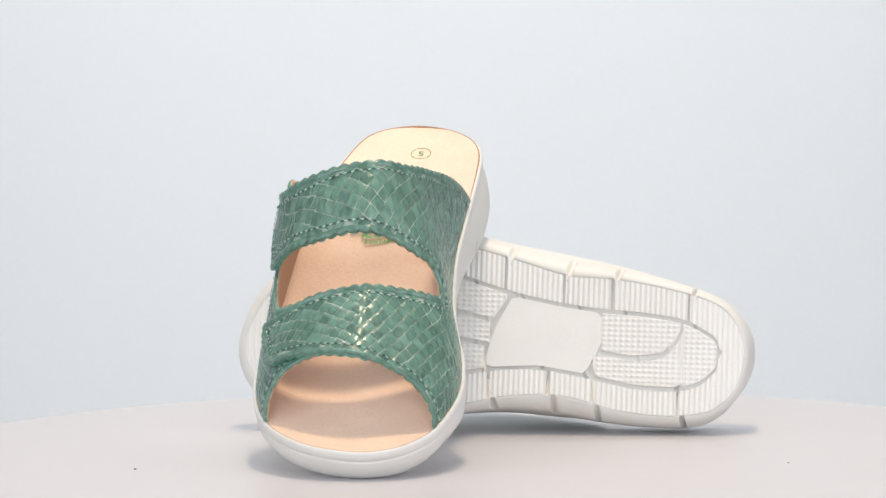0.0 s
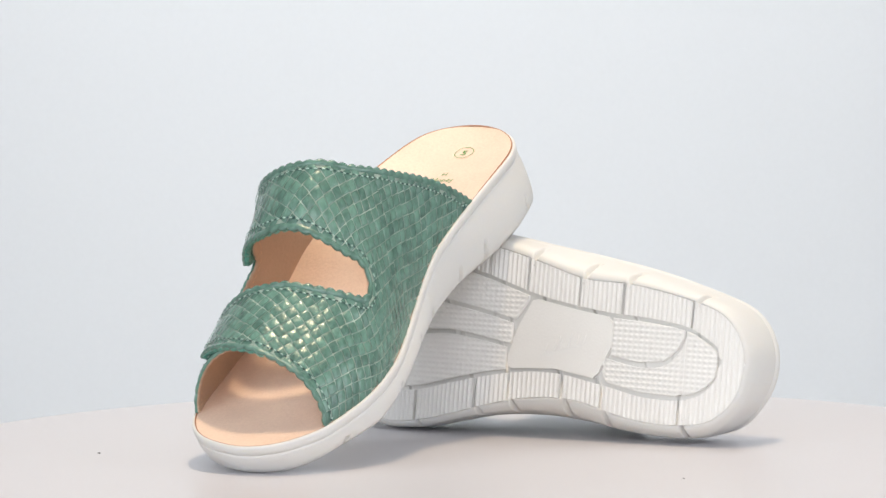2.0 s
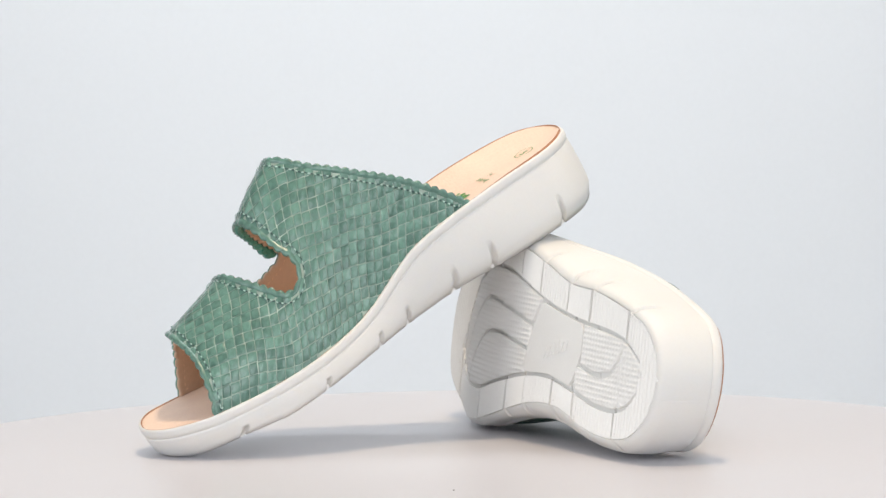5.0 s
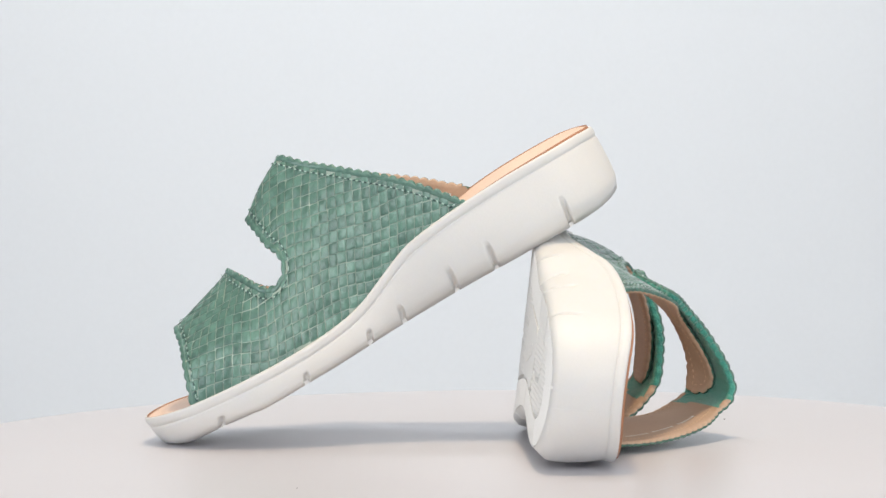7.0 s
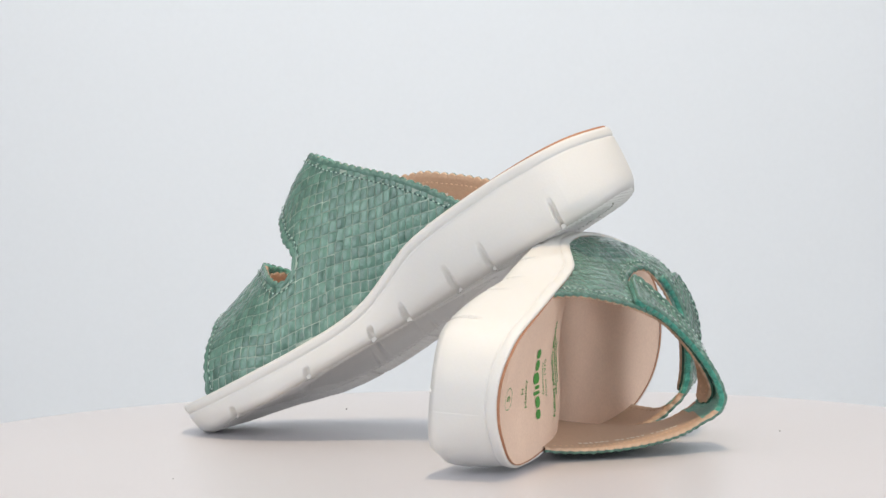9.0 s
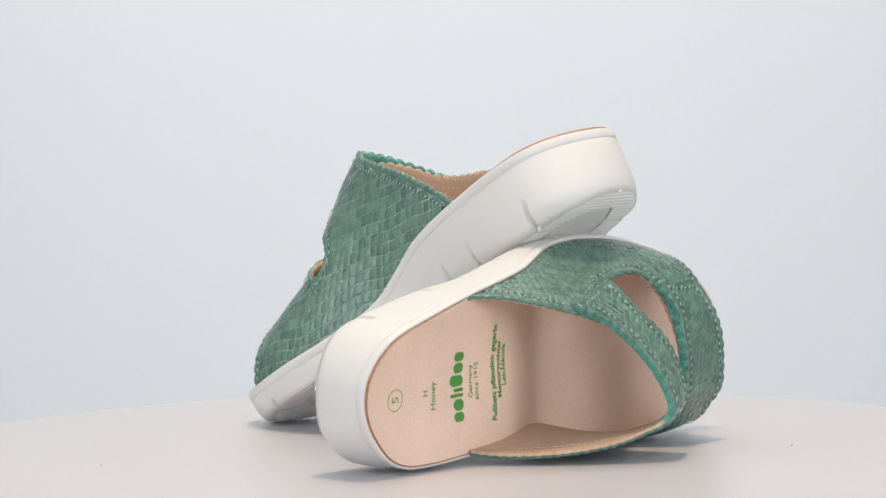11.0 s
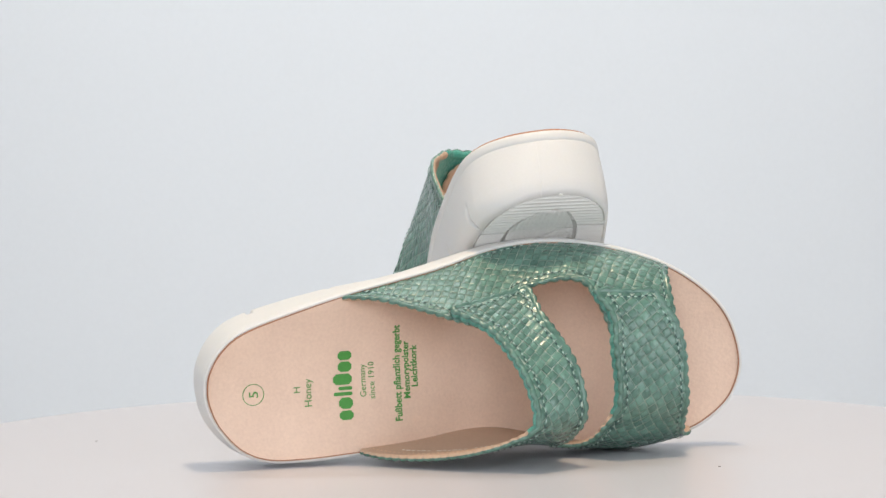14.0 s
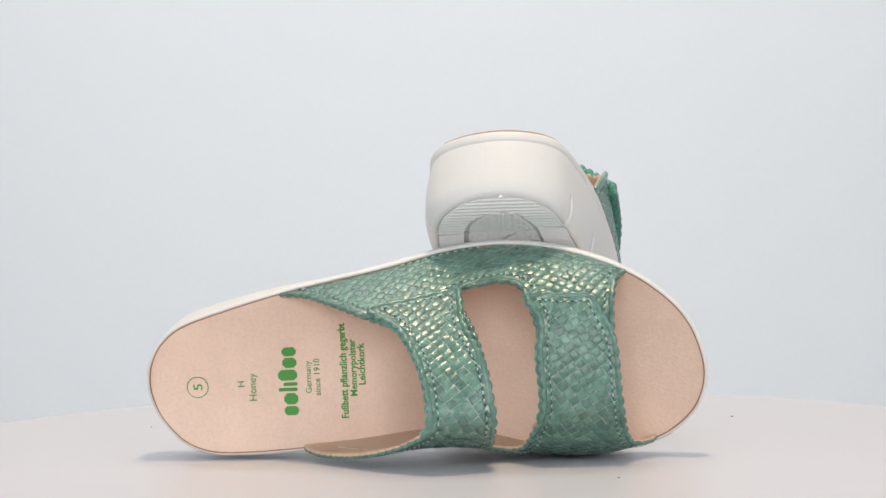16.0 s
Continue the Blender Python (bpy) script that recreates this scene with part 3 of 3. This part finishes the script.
def sheet(up, poly, off, overlap, step=2.2, keep=None):
    lo, hi = poly.min(0), poly.max(0)
    xs, bs = np.arange(lo[0] - step, hi[0] + 2 * step, step), np.arange(lo[1] - step, hi[1] + 2 * step, step)
    X, Bv = np.meshgrid(xs, bs, indexing="ij")
    p = np.stack([X.ravel(), Bv.ravel()], 1)
    w = len(bs)
    quads = [(i * w + j, i * w + j + 1, (i + 1) * w + j + 1, (i + 1) * w + j) for i in range(len(xs) - 1) for j in range(w - 1)]
    quads = np.array(quads)
    cen = p[quads].mean(1)
    good = inside(cen, poly)
    if keep is not None:
        good &= keep(up.s_of(cen))
    quads = quads[good]
    out = ~inside(p, poly)
    near, _ = nearest(p[out], poly)
    p[out] = near
    used, inv = np.unique(quads.ravel(), return_inverse=True)
    quads = inv.reshape(-1, 4)
    p = p[used]
    return up.at(p, off + lift(up, p, overlap)), [tuple(q) for q in quads]


def path_points(poly, spacing):
    """Even steps along a closed outline: place, direction."""
    nxt = np.roll(poly, -1, 0)
    seg = np.hypot(*(nxt - poly).T)
    cum = np.concatenate([[0], np.cumsum(seg)])
    n = max(3, int(cum[-1] / spacing))
    out = []
    for k in range(n):
        d = (k + 0.5) * cum[-1] / n
        i = min(np.searchsorted(cum, d) - 1, len(seg) - 1)
        t = (d - cum[i]) / max(seg[i], 1e-9)
        v = (nxt[i] - poly[i]) / max(seg[i], 1e-9)
        out.append((poly[i] + (nxt[i] - poly[i]) * t, v))
    return out


def clear(c, poly, reach):
    """Whether a place lies inside an outline, at least so far from it."""
    a, b = poly, np.roll(poly, -1, 0)
    rise = np.where(a[:, 1] == b[:, 1], 1.0, b[:, 1] - a[:, 1])
    cross = ((a[:, 1] > c[1]) != (b[:, 1] > c[1])) & (c[0] < (b[:, 0] - a[:, 0]) * (c[1] - a[:, 1]) / rise + a[:, 0])
    if cross.sum() % 2 == 0:
        return False
    d = b - a
    t = np.clip(((c - a) * d).sum(1) / np.maximum((d * d).sum(1), 1e-9), 0, 1)
    return np.hypot(*(c - a - t[:, None] * d).T).min() > reach


def pillows(up, items, overlap, extra=0.0):
    """Small rounded lozenges on the surface: place, direction, half length, half width, height."""
    verts, offs, faces = [], [], []
    g = [(-1, 0, 0), (-0.6, -0.75, 0.2), (0, -1, 0.2), (0.6, -0.75, 0.2), (1, 0, 0), (0.6, 0.75, 0.2), (0, 1, 0.2), (-0.6, 0.75, 0.2), (-0.5, 0, 0.85), (0, 0, 1), (0.5, 0, 0.85)]
    fs = [(0, 1, 8), (1, 2, 9, 8), (2, 3, 10, 9), (3, 4, 10), (4, 5, 10), (5, 6, 9, 10), (6, 7, 8, 9), (7, 0, 8)]
    for c, v, a, b, h in items:
        i = len(verts)
        w = np.array([-v[1], v[0]])
        for p, q, z in g:
            verts.append(c + v * p * a + w * q * b)
            offs.append(z * h)
        faces += [tuple(i + k for k in f) for f in fs]
    p, o = np.array(verts), np.array(offs)
    return up.at(p, o + extra + lift(up, p, overlap)), faces


def scallops(up, poly, overlap, profile, cling=1.0):
    """A folded rim with shallow rounded waves along the free edges of a panel."""
    seg = np.hypot(*(np.roll(poly, -1, 0) - poly).T)
    n = int(seg.sum() / 0.75)
    mids = path_points(poly, seg.sum() / n)
    n = len(mids)
    c, v = np.array([m[0] for m in mids]), np.array([m[1] for m in mids])
    v = v + np.roll(v, 1, 0) + np.roll(v, -1, 0) + np.roll(v, 2, 0) + np.roll(v, -2, 0)
    v /= np.maximum(np.linalg.norm(v, axis=1), 1e-6)[:, None]
    w = np.stack([-v[:, 1], v[:, 0]], 1)
    if not inside(c[30:31] + w[30:31] * 2, poly)[0]:
        w = -w
    wave = np.abs(np.sin(np.arange(n) * np.pi * round(seg.sum() / 5.4) / n)) ** 0.8
    ride = lift(up, c, overlap)
    rows = []
    for inset, rise, swell in profile:
        out = np.clip(1 - inset / 2.2, 0, 1) * 1.1 * (wave - 0.35)
        rows.append(up.at(c + w * (inset - out)[:, None], rise + swell * wave + ride * (cling if rise < -1 else 1)))
    bare = np.abs(up.s_of(c)) < 0.985
    faces = [(i * n + k, i * n + (k + 1) % n, (i + 1) * n + (k + 1) % n, (i + 1) * n + k) for i in range(len(rows) - 1) for k in range(n) if bare[k] and bare[(k + 1) % n]]
    return np.concatenate(rows), faces, up.s_of(c)


RIM_FOLD = ((2.2, 0.05, 0.0), (1.7, 0.42, 0.15), (1.0, 0.55, 0.3), (0.3, 0.5, 0.3), (-0.15, 0.1, 0.1), (-0.1, -0.7, 0.0))
RIM_BACK = ((-0.1, -0.68, 0.0), (0.0, -1.3, 0.0), (0.5, -1.85, 0.0), (2.2, -1.8, 0.0))


def build_upper(root, s, up, straps):
    for title, controls, overlap, angle, seed in (("inner_strap_panel", inner_panel(*straps), True, INNER_ANGLE, 3), ("outer_panel", [(x - (4.0 if s > 0 and 75 < x < 150 and k < 6 else 0), q) for k, (x, q) in enumerate(OUTER_PANEL)], False, OUTER_ANGLE, 8)):
        poly = outline(up, controls)

        def put(name, data, mat, parent, label="", smooth=True, flip=False):
            v = local(data[0], s)
            return part(name, mesh(name, v, data[1], mat, smooth, flip=(s < 0) ^ flip), parent, label)

        panel = put(title, sheet(up, poly, -0.11, overlap), M_BACKING_LIT, root, "green woven leather panel")
        tagged(put("woven_leather", weave(up, poly, overlap, angle, 4.8 if s > 0 else 4.1, seed), M_WEAVE, panel, "glossy green leather strips woven over and under"), kind="stuff")
        if overlap:
            put("lining", sheet(up, poly, -1.7, overlap, keep=lambda q: q > 0.28), M_LINING, panel, "tan leather lining", flip=True)
            put("hook_patch", sheet(up, poly, -1.9, overlap, keep=lambda q: q <= 0.30), M_FELT, panel, "fuzzy green fastening felt", flip=True)
        else:
            put("lining", sheet(up, poly, -1.7, overlap), M_LINING, panel, "tan leather lining", flip=True)
        # scalloped rim, thread, cut edge
        inner = np.roll(poly, -1, 0) - np.roll(poly, 1, 0)
        inner = np.stack([-inner[:, 1], inner[:, 0]], 1)
        inner /= np.maximum(np.linalg.norm(inner, axis=1), 1e-6)[:, None]
        if not inside(poly[20:21] + inner[20:21] * 2, poly)[0]:
            inner = -inner
        ends = up.s_of(poly)
        dark, pale = [], []
        free = poly[np.abs(ends) < 0.985]

        def sewn(c):
            """Only along the free edges, not where the panel enters the sole."""
            return np.hypot(*(free - c).T).min() < 5.2 and abs(up.s_of(c[None])[0]) < 0.97 and clear(c, poly, 3.0)

        for k, (c, v) in enumerate(path_points(poly + inner * 4.0, 1.75)):
            if sewn(c):
                (dark if k % 2 else pale).append((c, v, 0.85, 0.34, 0.5))
        tagged(put("scalloped_edge", scallops(up, poly, overlap, RIM_FOLD)[:2], M_WEAVE, panel), kind="stuff")
        tagged(put("stitching", pillows(up, dark, overlap, 0.65), M_THREAD, panel, "dark green stitches"), kind="stuff")
        tagged(put("stitching", pillows(up, pale, overlap, 0.55), M_PALE, panel, "pale stitches"), kind="stuff")
        tan = [(c, v, 1.0, 0.35, -0.5) for k, (c, v) in enumerate(path_points(poly + inner * 4.0, 3.2)) if sewn(c) and (not overlap or up.s_of(c[None])[0] > 0.30)]
        tagged(put("lining_stitching", pillows(up, tan, overlap, -1.8), M_TAN_THREAD, panel, "tan stitches", flip=True), kind="stuff")
        verts, faces, along = scallops(up, poly, overlap, RIM_BACK, 0.6)
        edge = put("cut_edge", (verts, faces), [M_LINING, M_FELT], panel, "raw tan leather edge")
        if overlap:
            edge.data.polygons.foreach_set("material_index", [int(along[f[0] % len(along)] < 0.16) for f in faces])
            marks = [(c, v, 1.1 if k % 3 else 1.9, 0.75, -0.25) for k, (c, v) in enumerate(path_points(poly + inner * 9.0, 3.4)) if c[0] < 133 and 0.46 < up.s_of(c[None])[0] < 0.92 and k % 7]
            tagged(put("lining_print", pillows(up, marks, overlap, -1.8), M_WHITE_INK, panel, "small white printed bars", flip=True), kind="stuff")


INNER_ANGLE, OUTER_ANGLE = radians(58), radians(36)


def build_sandal(s, up, straps, label):
    """s: 1 for the right shoe, -1 for the left one."""
    root = tagged(new("sandal"), label, "sandal", group="pair of sandals")
    sole = build_sole(root, s)
    build_tread(root, sole, s)
    bed = build_bed(root, s)
    build_print(bed, s)
    build_upper(root, s, up, straps)
    return root


def fixed(rows, place):
    m = Matrix([(*r, 0) for r in rows]).to_4x4()
    m.translation = place
    return m


LEANING = fixed(((-0.12948, 0.99083, -0.03867), (-0.85979, -0.13162, -0.49341), (-0.49397, -0.03063, 0.86894)), (-0.01214, 0.08806, 0.12213))
LYING = fixed(((-0.99025, 0.05070, 0.12971), (0.13487, 0.11681, 0.98396), (0.03475, 0.99186, -0.12251)), (0.14396, 0.01266, 0.03736))

build_place()
turntable = build_plate()
leaning_shape = Upper(-8.0, ([60, 110, 140, 240], [1.65, 1.75, 2.1, 2.1]), ([60, 107, 125, 142, 165, 190, 240], [2.6, 3.3, 2.6, 1.95, 1.75, 1.9, 2.0]))
lying_shape = Upper(4.0, ([60, 240], [2.2, 2.2]), ([60, 107, 130, 143, 160, 175, 240], [1.2, 1.3, 1.3, 1.3, 1.5, 1.9, 2.2]), rest=(36.60, 0.03504, -0.12352), raised=3.0)
leaning_sandal = build_sandal(1, leaning_shape, (33, 38, 28, 26, 1.0), "green woven leather mule leaning its heel on the other sandal")
lying_sandal = build_sandal(-1, lying_shape, (36, 37, 43, 33, 5.0), "green woven leather mule lying on its side, white sole exposed")


def motions():
    """Plate and sandals turn together."""
    rows = [k * 0.5 for k in range(33)]
    for thing, start in ((turntable, Matrix.Identity(4)), (leaning_sandal, LEANING), (lying_sandal, LYING)):
        walk(thing, [(t, Matrix.Rotation(turn(t), 4, "Z") @ start) for t in rows])


motions()
